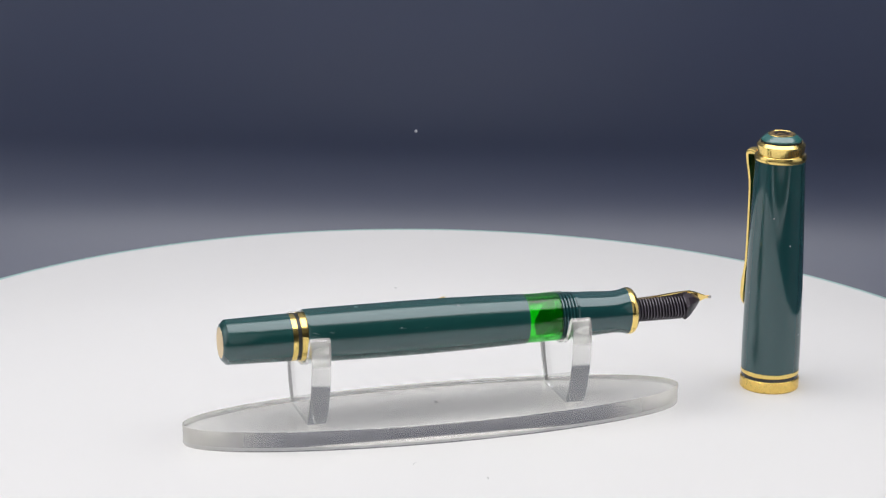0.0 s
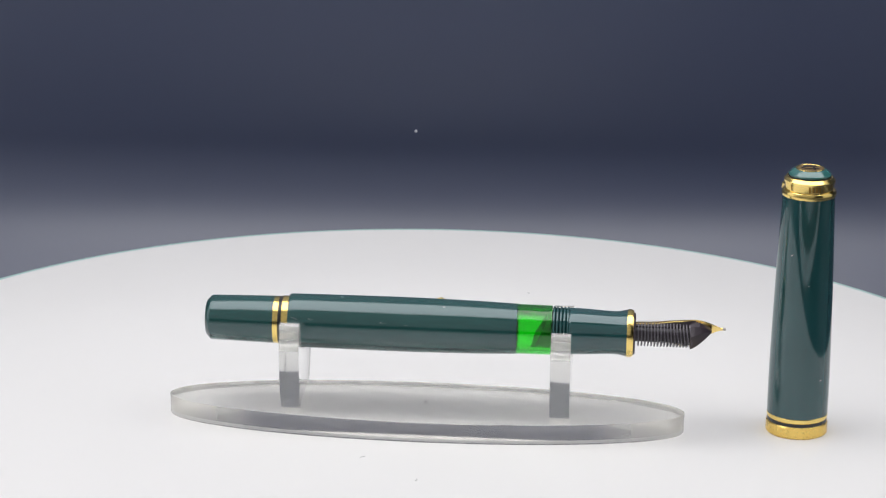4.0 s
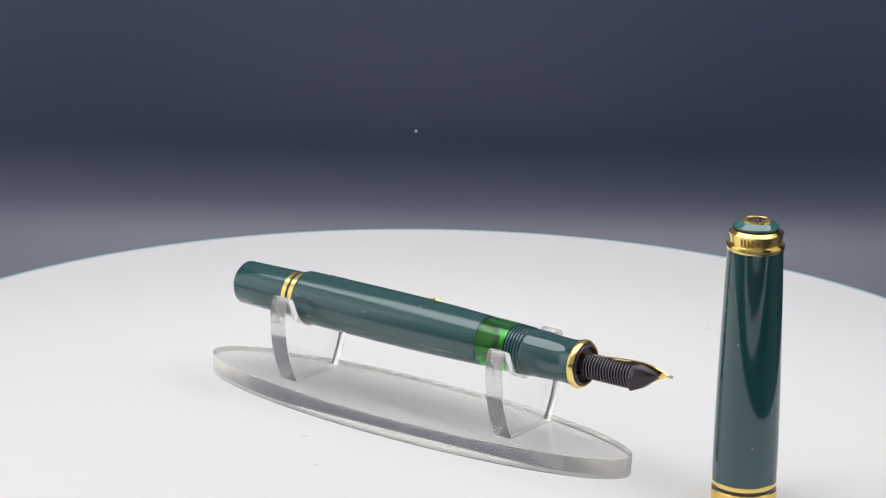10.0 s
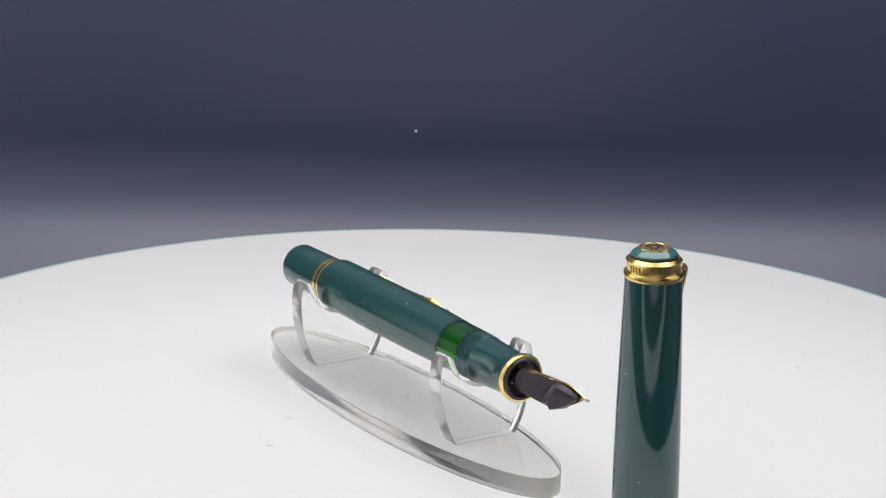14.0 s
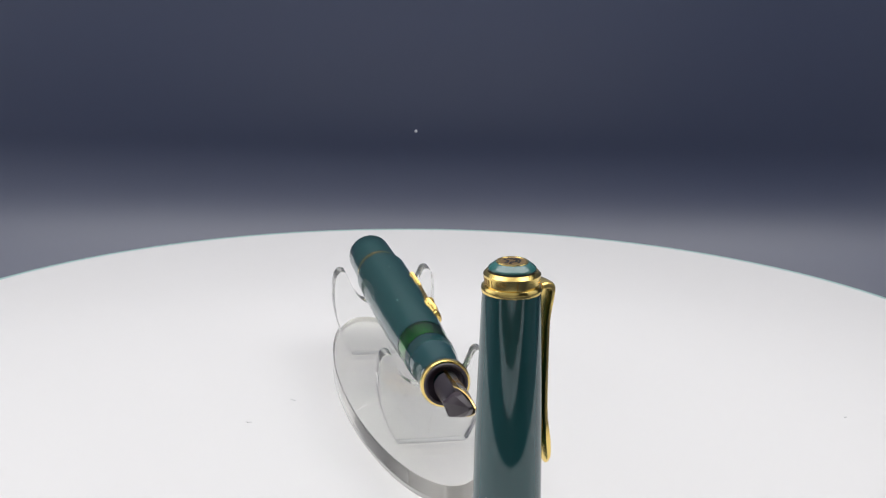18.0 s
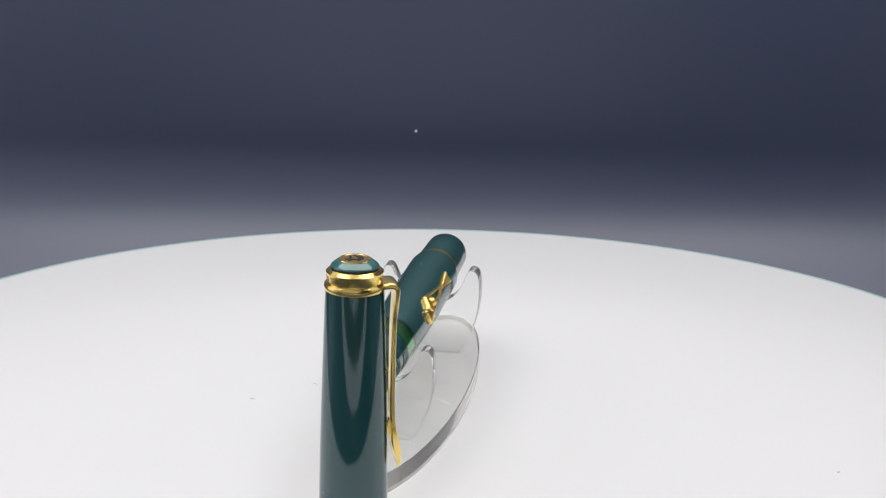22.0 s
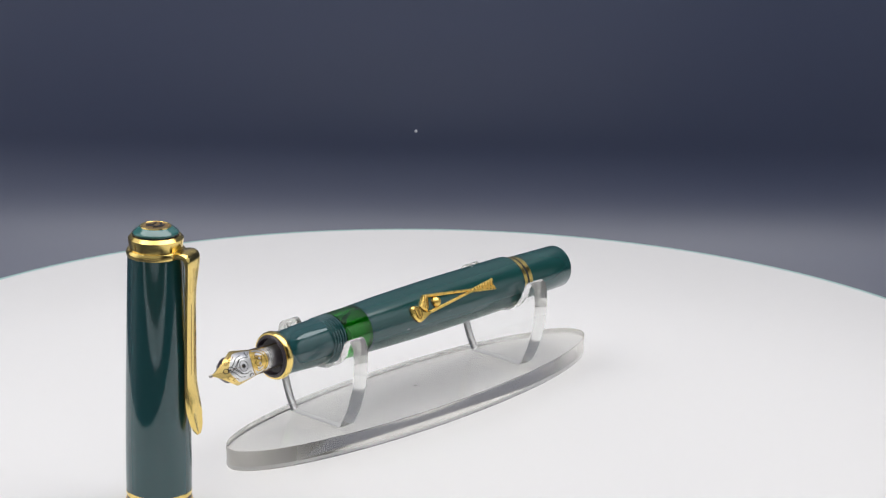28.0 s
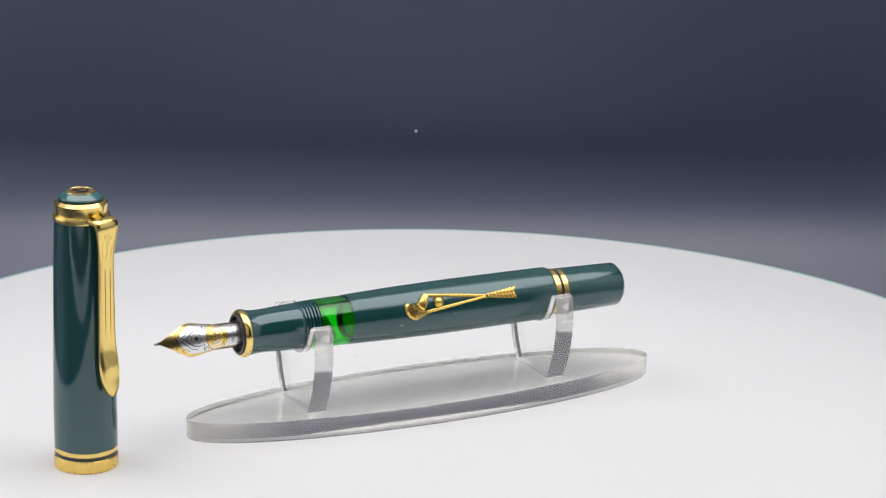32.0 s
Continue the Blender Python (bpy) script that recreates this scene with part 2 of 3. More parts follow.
def build_turntable():
    base = part("turntable", lathe([(TABLE, 0), (TABLE, 70), (TABLE + 3, 73), (-16, 73), (-13.2, 69), (-13.2, 0)], segs=64), PLINTH)
    tagged(base, "round grey housing under the white turntable disc", "turntable")
    disc = new("turntable_platter")
    tagged(disc, "round white turntable disc with a sea-green rim", "turntable platter")
    R = 162.4
    part("top_plate", lathe([(0, 0), (0, R * 0.5), (0, R - 1.45), (-0.05, R - 1.36), (-5.0, R - 1.36), (-5.0, 0)], segs=256), DISCWHITE, disc)
    part("rim", lathe([(-0.02, R - 1.35), (-0.03, R - 0.25), (-0.3, R), (-5.0, R), (-5.6, R - 0.4), (-5.6, R - 1.35)], segs=256, closed=True), RIMTEAL, disc, "thin sea-green edge band")
    part("hub", lathe([(-5.1, 0), (-5.1, 60), (-13.0, 58), (-13.0, 0)], segs=48), PLINTH, disc)
    # dust on the white top
    rnd = random.Random(4)
    for pts in ([(-14.6, -33.4), (-14.2, -32.6), (-13.5, -32.3)], [(-0.3, -46.6), (0.1, -46.0), (0.0, -45.2)]):
        part("hair", ribbon(spline(pts, 4), 0.16, 0.01, 0.12, lambda a, b, h: (a, b, h)), DUSTGREY, disc, "short grey hair of lint")
    for x, y, r in ((19, 101, 0.4),):
        out = [(x + r * rnd.uniform(0.6, 1.3) * math.cos(a), y + r * rnd.uniform(0.5, 1.2) * math.sin(a)) for a in (k * math.pi / 5 for k in range(10))]
        part("dust_speck", prism(out, 0.002, 0.12, lambda a, b, h: (a, b, h)), DUSTGREY, disc)
    return disc


# ---- acrylic rest ----
def build_stand():
    stand = new("pen_stand")
    tagged(stand, "clear acrylic pen rest with oval base and two cradles", "pen stand")
    a, b, n = 63.3, 14.9, 128
    oval = [(a * math.cos(2 * math.pi * k / n), b * math.sin(2 * math.pi * k / n)) for k in range(n)]
    bm = bmesh.new()
    rings = [[bm.verts.new((x * f, y * g, z)) for x, y in oval] for z, f, g in ((0.06, 0.994, 0.975), (0.45, 0.9985, 0.993), (1.25, 0.9985, 0.993), (3.0, 0.9985, 0.994), (4.95, 1, 1), (5.09, 0.9992, 0.997), (5.15, 0.997, 0.988))]
    bm.faces.new(rings[0])
    bm.faces.new(rings[-1])
    for p, q in zip(rings, rings[1:]):
        for k in range(n):
            bm.faces.new((p[k], p[(k + 1) % n], q[(k + 1) % n], q[k]))
    base = part("base_plate", bm, ACRYLIC, stand, "thick clear oval base plate", 40, edge=ACRYLICEDGE)
    base.data.materials.append(ACRYLICFROST)      # the refracted bright line low on the edge, put into a pale band
    for f in base.data.polygons:
        if len(f.vertices) == 4 and 0.0005 < f.center.z < 0.0012:
            f.material_index = 2
    for x, low in ((33.0, 19.0), (-32.3, 18.6)):
        right = spline([(8.2, 5.25), (10.4, 9.5), (12.2, 15.5), (12.9, 21.0), (12.7, 25.4), (11.9, 27.3), (10.8, 27.8), (9.8, 27.2),
                        (8.9, 25.2), (7.6, 22.4), (5.6, low + 1.5), (3.0, low + 0.35), (0.0, low)], 5)
        outline = right + [(-p, q) for p, q in right[-2::-1]]
        cradle = part("cradle", prism(outline, x - 2.4, x + 2.4, lambda p, q, h: (h, p, q), 0.18), ACRYLICCLEAR, stand, "clear acrylic cradle plate", 25, edge=CRADLEEDGE)
        cradle.data.materials.append(ACRYLICFROST)
        for f in cradle.data.polygons:
            if len(f.vertices) <= 8 and f.center.z < 0.0056 and abs(f.normal.z) > 0.5:
                f.material_index = 2          # the glued foot
        part("glue_line", box(x - 2.3, x + 2.3, -8.1, 8.1, 5.16, 5.24), ACRYLICFROST, stand, "pale glue line under a cradle")
    part("bubble", lathe([(5.22, 0), (5.22, 0.55), (5.32, 0.4), (5.34, 0)], segs=14), DUSTDARK, stand, "tiny dark mark on the base")
    for piece in stand.children:
        piece.visible_shadow = False      # clear panes let the light through
    return stand


# ---- fountain pen: its axis is local x ----
def build_pen():
    pen = new("fountain_pen")
    tagged(pen, "dark green fountain pen with gold trim lying uncapped on the rest", "fountain pen")
    # barrel, bulging at its middle
    prof = [(-34.7, 0), (-34.7, 6.38), (-34.45, 6.5), (-30, 6.56), (-20, 6.62), (-8, 6.66), (4, 6.55), (14, 6.33), (20.9, 6.10), (20.9, 6.05), (14, 6.05), (14, 0)]
    part("barrel", lathe(prof[:2] + spline(prof[2:9], 5) + prof[9:], "x", 96), GREENSATIN, pen)
    part("piston_knob", lathe([(-38.4, 0), (-38.4, 5.78), (-46, 5.62)] + [(-53.75, 5.44), (-54.0, 5.34), (-54.95, 4.35), (-55.08, 4.05)] + [(-55.1, 3.9), (-55.1, 0)], "x", 96), GREENSATIN, pen)
    part("medallion", lathe([(-55.05, 0), (-55.05, 3.75), (-55.14, 3.7), (-55.18, 0)], "x", 64), CREAM, pen, "pale gold disc in the end of the knob")
    for lo, hi in ((-38.4, -37.15), (-36.25, -34.75)):
        r = 5.78 if lo < -37 else 5.95
        part("trim_ring", lathe([(lo, 0), (lo, r), (hi, r), (hi, 0)], "x", 96), GOLD, pen, "gold trim ring")
    part("ring_gap", lathe([(-37.15, 0), (-37.15, 5.76), (-36.25, 5.76), (-36.25, 0)], "x", 96), DARKRING, pen, "dark band between two gold rings")
    # ink window: a hollow tube of clear green resin
    part("ink_window", lathe([(14.1, 6.03), (20.9, 6.03), (25, 6.02), (29.3, 5.98), (29.3, 4.9), (21, 4.9), (14.1, 4.9)], "x", 96, closed=True), INK, pen, "transparent bright green ink window")
    bm = lathe([(22, 0), (22, 2.2), (22, 4.3), (29.4, 4.3), (29.4, 0)], "x", 48)
    for v in bm.verts:
        if v.co.x < 23:
            v.co.x = min(29.3, 24.0 + (v.co.z + 4.75) * 0.5 + 0.25 * math.sin(v.co.y * 1.3))
    part("ink_residue", bm, INKDARK, pen, "dark green ink left in the window")
    # unseen green plug, added so the barrel's dark inside looks green through the window
    part("piston_seal", lathe([(14.2, 0), (14.2, 4.8), (19.4, 4.8), (20.0, 4.2), (20.0, 0)], "x", 48), INKPLUG, pen, "green plug added inside the barrel")
    # threads
    for k in range(5):
        x = 29.4 + 0.84 * k
        part("thread", lathe([(x, 0), (x, 5.45), (x + 0.2, 5.95 - 0.03 * k), (x + 0.55, 5.95 - 0.03 * k), (x + 0.84, 5.45), (x + 0.84, 0)], "x", 72), GREEN, pen)
    part("grip_section", lathe([(33.55, 0), (33.55, 5.55)] + spline([(33.9, 5.68), (38, 5.52), (42, 5.3), (44.6, 5.24), (46.2, 5.42), (47.45, 5.72)], 6) + [(47.45, 4.6), (46.0, 3.6), (46.0, 0)], "x", 96), GREEN, pen)
    part("grip_ring", lathe([(47.45, 4.3), (47.45, 5.72), (47.8, 5.84), (48.5, 5.8), (49.0, 5.55), (49.05, 5.2), (48.6, 4.9), (47.6, 4.3)], "x", 96, closed=True), GOLD, pen, "gold ring at the mouth of the grip")
    part("collar", lathe([(46.1, 2.6), (46.1, 4.8), (49.2, 5.15), (49.5, 4.9), (49.5, 4.45), (48.2, 4.1), (47.4, 2.6)], "x", 72, closed=True), BLACK, pen, "black inner collar")

    # nib and feed, built with the nib's face to +z, then rolled towards the clubs' side
    roll = Matrix.Rotation(radians(-68), 3, "X")

    def rolled(bm):
        bmesh.ops.rotate(bm, cent=(0, 0, 0), matrix=roll, verts=bm.verts)
        return bm

    def half(x):
        if x < 60.5:
            return 3.95 + 1.1 * max(0, (x - 53) / 7.5) ** 2
        if x < 62.0:
            return 5.05
        return max(0.34, 5.05 * ((70.8 - x) / 8.8) ** 1.12)

    def crown(x):
        return 2.95 + 0.04 * min(max(0, x - 50), 10) - 0.02 * max(0, x - 60) - 0.004 * max(0, x - 64) ** 2

    def bend(x):
        return 2.85 if x < 54 else 2.85 + 0.22 * (x - 54)

    def on_nib(x, s, h):
        r = bend(x)
        a = s / r
        return (x, (r + h) * math.sin(a), crown(x) - r + (r + h) * math.cos(a))

    feed = part("feed", rolled(lathe([(47.0, 0), (47.0, 1.9), (62.9, 1.9), (62.9, 0)], "x", 40)), BLACK, pen, "black ridged feed under the nib")
    fins = 17
    for k in range(fins):
        x = 50.2 + 0.79 * k
        rr = 3.08 - 0.01 * max(0, k - 13) ** 2
        arc = [(rr * math.sin(a), -rr * math.cos(a) + 0.1) for a in (radians(-100 + 200 * j / 20) for j in range(21))]
        part("fin", rolled(prism(arc, 0, 0.27, lambda p, q, h, x=x, k=k: (x + h - (0.05 + 0.009 * k) * abs(p) + 0.01 * k, p, q))), BLACK, feed, edge=FINGREY)
    # the bed of the feed, which fills the hollow under the nib
    bm = bmesh.new()
    rows = []
    for i in range(25):
        x = 48.0 + 16.0 * i / 24
        w = half(x) - 0.2
        rows.append([bm.verts.new(on_nib(x, w * (j / 6 - 1), -0.3)) for j in range(13)] + [bm.verts.new((x, y, 0.1)) for y in (2.4, 0.0, -2.4)])
    for p, q in zip(rows, rows[1:]):
        for k in range(16):
            bm.faces.new((p[k], p[(k + 1) % 16], q[(k + 1) % 16], q[k]))
    bm.faces.new(rows[0])
    bm.faces.new(rows[-1])
    part("feed_bed", rolled(bm), BLACK, feed)
    # the smooth keel in front of the fins
    bm = bmesh.new()
    rows = []
    for x, w, top, low in ((62.7, 3.05, 1.6, -3.05), (63.7, 3.0, 1.6, -2.4), (64.9, 2.65, 1.75, -1.4), (66.2, 1.75, 2.1, -0.2), (67.2, 0.95, 2.4, 0.8), (67.9, 0.3, 2.5, 1.6)):
        rows.append([bm.verts.new((x, y, z)) for y, z in ((-w, top), (-w, top * 0.4 + low * 0.4), (-w * 0.62, low + 0.05), (0, low), (w * 0.62, low + 0.05), (w, top * 0.4 + low * 0.4), (w, top))])
    for p, q in zip(rows, rows[1:]):
        for k in range(7):
            bm.faces.new((p[k], p[(k + 1) % 7], q[(k + 1) % 7], q[k]))
    bm.faces.new(rows[0])
    bm.faces.new(rows[-1])
    part("keel", rolled(bm), BLACK, feed, "", 14)

    bm = bmesh.new()
    xs = [46.5 + (70.8 - 46.5) * i / 60 for i in range(61)]
    grid = [[[bm.verts.new(on_nib(x, half(x) * (j / 8 - 1), h)) for j in range(17)] for h in (0.0, -0.28)] for x in xs]
    for i in range(60):
        p, q = grid[i], grid[i + 1]
        for j in range(16):
            bm.faces.new((p[0][j], p[0][j + 1], q[0][j + 1], q[0][j]))
            bm.faces.new((p[1][j], q[1][j], q[1][j + 1], p[1][j + 1]))
        for j in (0, 16):
            bm.faces.new((p[0][j], q[0][j], q[1][j], p[1][j]))
    for row in (grid[0], grid[-1]):
        for j in range(16):
            bm.faces.new((row[0][j], row[0][j + 1], row[1][j + 1], row[1][j]))
    nib = part("nib", rolled(bm), NIBGOLD, pen, "two-tone gold and silver nib with engraved scrolls")
    part("writing_tip", rolled(lathe([(70.4, 0), (70.5, 0.3), (70.9, 0.42), (71.3, 0.3), (71.42, 0)], "x", 16)), IRIDIUM, nib)
    nib.children[0].location = tuple(v * MM for v in roll @ Vector((0, 0, crown(70.8) - 0.1)))

    # silver field of the nib, as a fine strip mesh that follows the curve
    bm = bmesh.new()
    rows = []
    for i in range(41):
        x = 47.0 + (65.6 - 47.0) * i / 40
        w = min(half(x) - 0.9, 3.8) if x < 62.2 else max(0.05, 3.8 * ((65.7 - x) / 3.5) ** 0.8)
        rows.append([[bm.verts.new(on_nib(x, w * (j / 7 - 1), h)) for j in range(15)] for h in (0.03, -0.03)])
    for p, q in zip(rows, rows[1:]):
        for j in range(14):
            bm.faces.new((p[0][j], p[0][j + 1], q[0][j + 1], q[0][j]))
        for j in (0, 14):
            bm.faces.new((p[0][j], q[0][j], q[1][j], p[1][j]))
    part("silver_field", rolled(bm), SILVER, nib, "rhodium-plated field of the nib")

    def disc_on_nib(name, x, s, r, lo, hi, mat, squash=1.0):
        bm = bmesh.new()
        c = bm.verts.new(on_nib(x, s, hi))
        rings = [[bm.verts.new(on_nib(x + f * r * math.cos(a), s + squash * f * r * math.sin(a), h)) for a in (2 * math.pi * k / 32 for k in range(32))]
                 for f, h in ((0.34, hi), (0.67, hi), (1.0, hi), (1.0, lo))]
        for k in range(32):
            j = (k + 1) % 32
            bm.faces.new((c, rings[0][k], rings[0][j]))
            for p, q in zip(rings, rings[1:]):
                bm.faces.new((p[k], q[k], q[j], p[j]))
        return part(name, rolled(bm), mat, nib)

    disc_on_nib("emblem_field", 55.6, 0.0, 2.75, 0.0, 0.055, GOLDSATIN, 1.3)
    disc_on_nib("breather_hole", 60.9, 0.0, 0.52, 0.0, 0.05, ENGRAVED)
    lines = [
        ([(61.3, 0.0), (65, 0.0), (70.4, 0.0)], 0.10),
        (circle(55.6, 0.0, 2.75, 32, 1.3) + [(58.35, 0.0)], 0.14),
        (spline([(54.6, -1.2), (55.3, 0.4), (56.4, 1.0), (57.2, 0.2), (56.4, -0.5), (55.6, -1.2), (56.6, -1.6)], 6), 0.22),
        (spline([(54.9, 1.3), (55.9, 1.7), (57.0, 1.3)], 6), 0.2),
        (spline([(55.0, -0.2), (55.9, -0.5), (56.7, -1.1)], 6), 0.21),
        (circle(60.9, 0.0, 1.25, 28) + [(62.15, 0.0)], 0.13),
        (spline([(59.0, 2.9), (58.9, 1.6), (59.9, 1.9), (61.3, 1.75), (62.7, 0.6), (63.3, 0.0), (62.7, -0.6), (61.3, -1.75), (59.9, -1.9), (58.9, -1.6), (59.0, -2.9)], 8), 0.16),
        (spline([(60.0, 1.9), (61.6, 1.7), (63.4, 0.4), (64.9, -0.7), (65.7, -0.1), (65.0, 0.6), (63.4, -0.4), (61.6, -1.7), (60.0, -1.9)], 8), 0.21),
        (spline([(60.6, 2.6), (62.2, 2.3), (64.0, 0.9), (66.2, -0.5), (67.2, 0.0), (66.2, 0.5), (64.0, -0.9), (62.2, -2.3), (60.6, -2.6)], 8), 0.19),
        (spline([(57.7, 2.9), (58.3, 2.3), (58.9, 2.9), (58.4, 3.2)], 6), 0.18),
        (spline([(57.7, -2.9), (58.3, -2.3), (58.9, -2.9), (58.4, -3.2)], 6), 0.18),
        ([(52.5, -3.2), (52.5, 3.2)], 0.1),
        (spline([(54.2, 2.0), (53.6, 0.6), (54.0, -1.0), (55.0, -2.2)], 5), 0.2),
        (spline([(62.6, 3.0), (63.6, 2.2), (64.4, 2.6), (63.8, 3.2)], 5), 0.2),
        (spline([(64.6, 2.0), (65.6, 1.4), (66.2, 1.7), (65.6, 2.1)], 5), 0.2),
        (spline([(62.6, -3.0), (63.6, -2.2), (64.4, -2.6), (63.8, -3.2)], 5), 0.2),
        (spline([(64.6, -2.0), (65.6, -1.4), (66.2, -1.7), (65.6, -2.1)], 5), 0.2),
    ]
    for pts, w in lines:
        if len(pts) == 2:
            pts = [tuple(a + (b - a) * k / 12 for a, b in zip(*pts)) for k in range(13)]
        on_gold = max(p[0] for p in pts) < 58.5 or min(p[0] for p in pts) > 61.0
        part("engraved_line", rolled(ribbon(pts, w * 0.72, 0.02, 0.075, on_nib)), GOLDDARK if on_gold else ENGRAVED, nib)
    letters("18C-750", 1.25, ENGRAVED, nib, "gold_mark",
            lambda a, b: tuple(roll @ Vector(on_nib(51.5 + b, -a, 0.075))))

    # crossed golf clubs and a ball, in relief on the barrel
    def radius(x):
        for (x0, r0), (x1, r1) in zip(prof[2:8], prof[3:9]):
            if x0 <= x <= x1:
                return r0 + (r1 - r0) * (x - x0) / (x1 - x0)
        return 6.6

    def on_barrel(x, deg, h):
        r = radius(x) + h
        return (x, r * math.cos(radians(deg)), r * math.sin(radians(deg)))

    deg = 180 / math.pi / 6.6

    def on_barrel_mm(x, s, h):
        return on_barrel(x, s * deg, h)

    def relief(name, outline, h, label=""):
        cx, cy = sum(p[0] for p in outline) / len(outline), sum(p[1] for p in outline) / len(outline)
        bm = bmesh.new()
        rings = []
        for f, hh in ((1.0, -0.1), (1.0, h * 0.55), (0.82, h * 0.95), (0.4, h * 1.02)):
            rings.append([bm.verts.new(on_barrel(cx + (x - cx) * f, cy + (y - cy) * f, hh)) for x, y in outline])
        c = bm.verts.new(on_barrel(cx, cy, h * 1.02))
        n = len(outline)
        for k in range(n):
            j = (k + 1) % n
            for p, q in zip(rings, rings[1:]):
                bm.faces.new((p[k], p[j], q[j], q[k]))
            bm.faces.new((rings[-1][k], rings[-1][j], c))
        return part(name, bm, GOLDSATIN, emblem, label)

    def rod(points, width, height):
        """A half-round raised line on the barrel along (x, mm round it) points."""
        bm = bmesh.new()
        rows = []
        for i, (x, y) in enumerate(points):
            p, q = points[max(0, i - 1)], points[min(len(points) - 1, i + 1)]
            d = Vector((q[0] - p[0], q[1] - p[1])).normalized()
            w = (width(i / (len(points) - 1)) if callable(width) else width) / 2
            rows.append([bm.verts.new(on_barrel_mm(x - d.y * w * c, y + d.x * w * c, h)) for c, h in
                         [(-1, -0.15)] + [(-math.cos(v), height * math.sin(v) ** 0.7) for v in (math.pi * k / 8 for k in range(9))] + [(1, -0.15)]])
        for p, q in zip(rows, rows[1:]):
            for k in range(len(p) - 1):
                bm.faces.new((p[k], p[k + 1], q[k + 1], q[k]))
        bm.faces.new(rows[0])
        bm.faces.new(rows[-1])
        return bm

    def along(a, b, n=24):
        return [(a[0] + (b[0] - a[0]) * k / n, (a[1] + (b[1] - a[1]) * k / n) / deg) for k in range(n + 1)]

    emblem = new("golf_emblem")
    emblem.parent = pen
    emblem["label"] = "gold relief of two crossed golf clubs and a ball"
    driver = relief("driver_head", spline(DRIVER, 4, True), 0.95)
    blade = [(p[0] + (q[0] - p[0]) * k / 4, p[1] + (q[1] - p[1]) * k / 4) for p, q in zip(IRON, IRON[1:] + IRON[:1]) for k in range(4)]
    iron = relief("iron_head", blade, 1.05)
    for a, b in (((3.75, 28.6), (1.98, 46.7)), ((3.30, 25.0), (1.62, 44.4)), ((2.80, 21.0), (1.50, 38.5))):
        part("face_line", ribbon(along(a, b, 6), 0.14, 0.9, 1.13, on_barrel_mm), GOLDDARK, iron)
    inner = [(x, d / deg) for x, d in spline(DRIVER_FACE, 5, True)]
    part("face_line", ribbon(inner, 0.14, 0.85, 1.03, on_barrel_mm, True), GOLDDARK, driver)
    for u in (0.3, 0.5, 0.7):
        part("face_line", ribbon(along((6.55 - 1.1 * u, 28.0 - 3 * u), (5.9 - 0.75 * u, 12.5 + 1.5 * u), 6), 0.09, 0.88, 1.01, on_barrel_mm), GOLDDARK, driver)
    # dark outline where the relief meets the resin
    for rim, close in ((spline(DRIVER, 4, True), True), (blade, True)):
        cx, cy = sum(p[0] for p in rim) / len(rim), sum(p[1] for p in rim) / len(rim)
        line = [(cx + (x - cx) * 1.05, (cy + (d - cy) * 1.05) / deg) for x, d in rim]
        part("groove", ribbon(line, 0.2, -0.05, 0.03, on_barrel_mm, close), DARKRING, emblem, "dark outline round the relief")
    part("groove", ribbon([(x, y) for x, y in circle(BALL[0], BALL[1] / deg, 1.36, 32)], 0.55, -0.05, 0.03, on_barrel_mm, True), DARKRING, emblem, "dark outline round the relief")
    for a, b in (SHAFT_A, SHAFT_B):
        part("shaft", rod(along(a, b), lambda u: 0.85 - 0.2 * u, 0.55), GOLDSATIN, emblem)
    for end in (-1, 1):
        part("grip", rod(along((-14.2, GRIP_MID + 0.3 * end), (-22.5, GRIP_MID + 5.6 * end), 16), lambda u: 0.75 + 0.75 * u, 0.5), GOLDSATIN, emblem)
        for k in range(8):
            u = k / 7
            x, d, r = -15.0 - 7.2 * u, GRIP_MID + end * (0.9 + 4.9 * u), 0.42 + 0.28 * u
            knot = [(x + 0.5 * math.cos(v) - 0.75 * math.sin(v) * end * r, d + r * deg * 1.15 * math.sin(v)) for v in (2 * math.pi * j / 12 for j in range(12))]
            relief("grip_wrap", knot, 0.72)
    bm = bmesh.new()
    bmesh.ops.create_icosphere(bm, subdivisions=4, radius=1.26)
    for v in bm.verts:
        v.co *= 1 + 0.07 * math.sin(v.co.x * 10) * math.sin(v.co.y * 10) * math.sin(v.co.z * 10)
    bmesh.ops.translate(bm, verts=bm.verts, vec=on_barrel(BALL[0], BALL[1], 0.1))
    part("ball", bm, GOLDSATIN, emblem)
    # scratches and dust on the resin
    for marks in ([(-33.6, 156.0), (-33.0, 158.0), (-32.2, 160.5)], [(-29.6, 157.6), (-28.9, 158.8), (-28.3, 157.9)], [(-29.3, 160.2), (-28.6, 160.9)],
                  [(-12.4, 161.4), (-11.3, 162.0), (-10.6, 161.6)], [(-6.1, 163.5), (-5.2, 163.9)]):
        part("scratch", ribbon(spline(marks, 4), lambda u: 0.55 * (1 - u) + 0.2, 0.0, 0.02, on_barrel), SCRATCHED, pen, "short pale scratch in the resin")
    rnd = random.Random(9)
    for x, d in ((-6.0, 2.0), (8.5, -11.0), (-12, 160), (3, 118), (-22, 95)):
        part("dust_speck", ribbon([(x, d), (x + rnd.uniform(0.1, 0.25), d + rnd.uniform(-1, 1)), (x + 0.28, d)], 0.6, 0.0, 0.05, on_barrel), DUSTGREY, pen)
    return pen


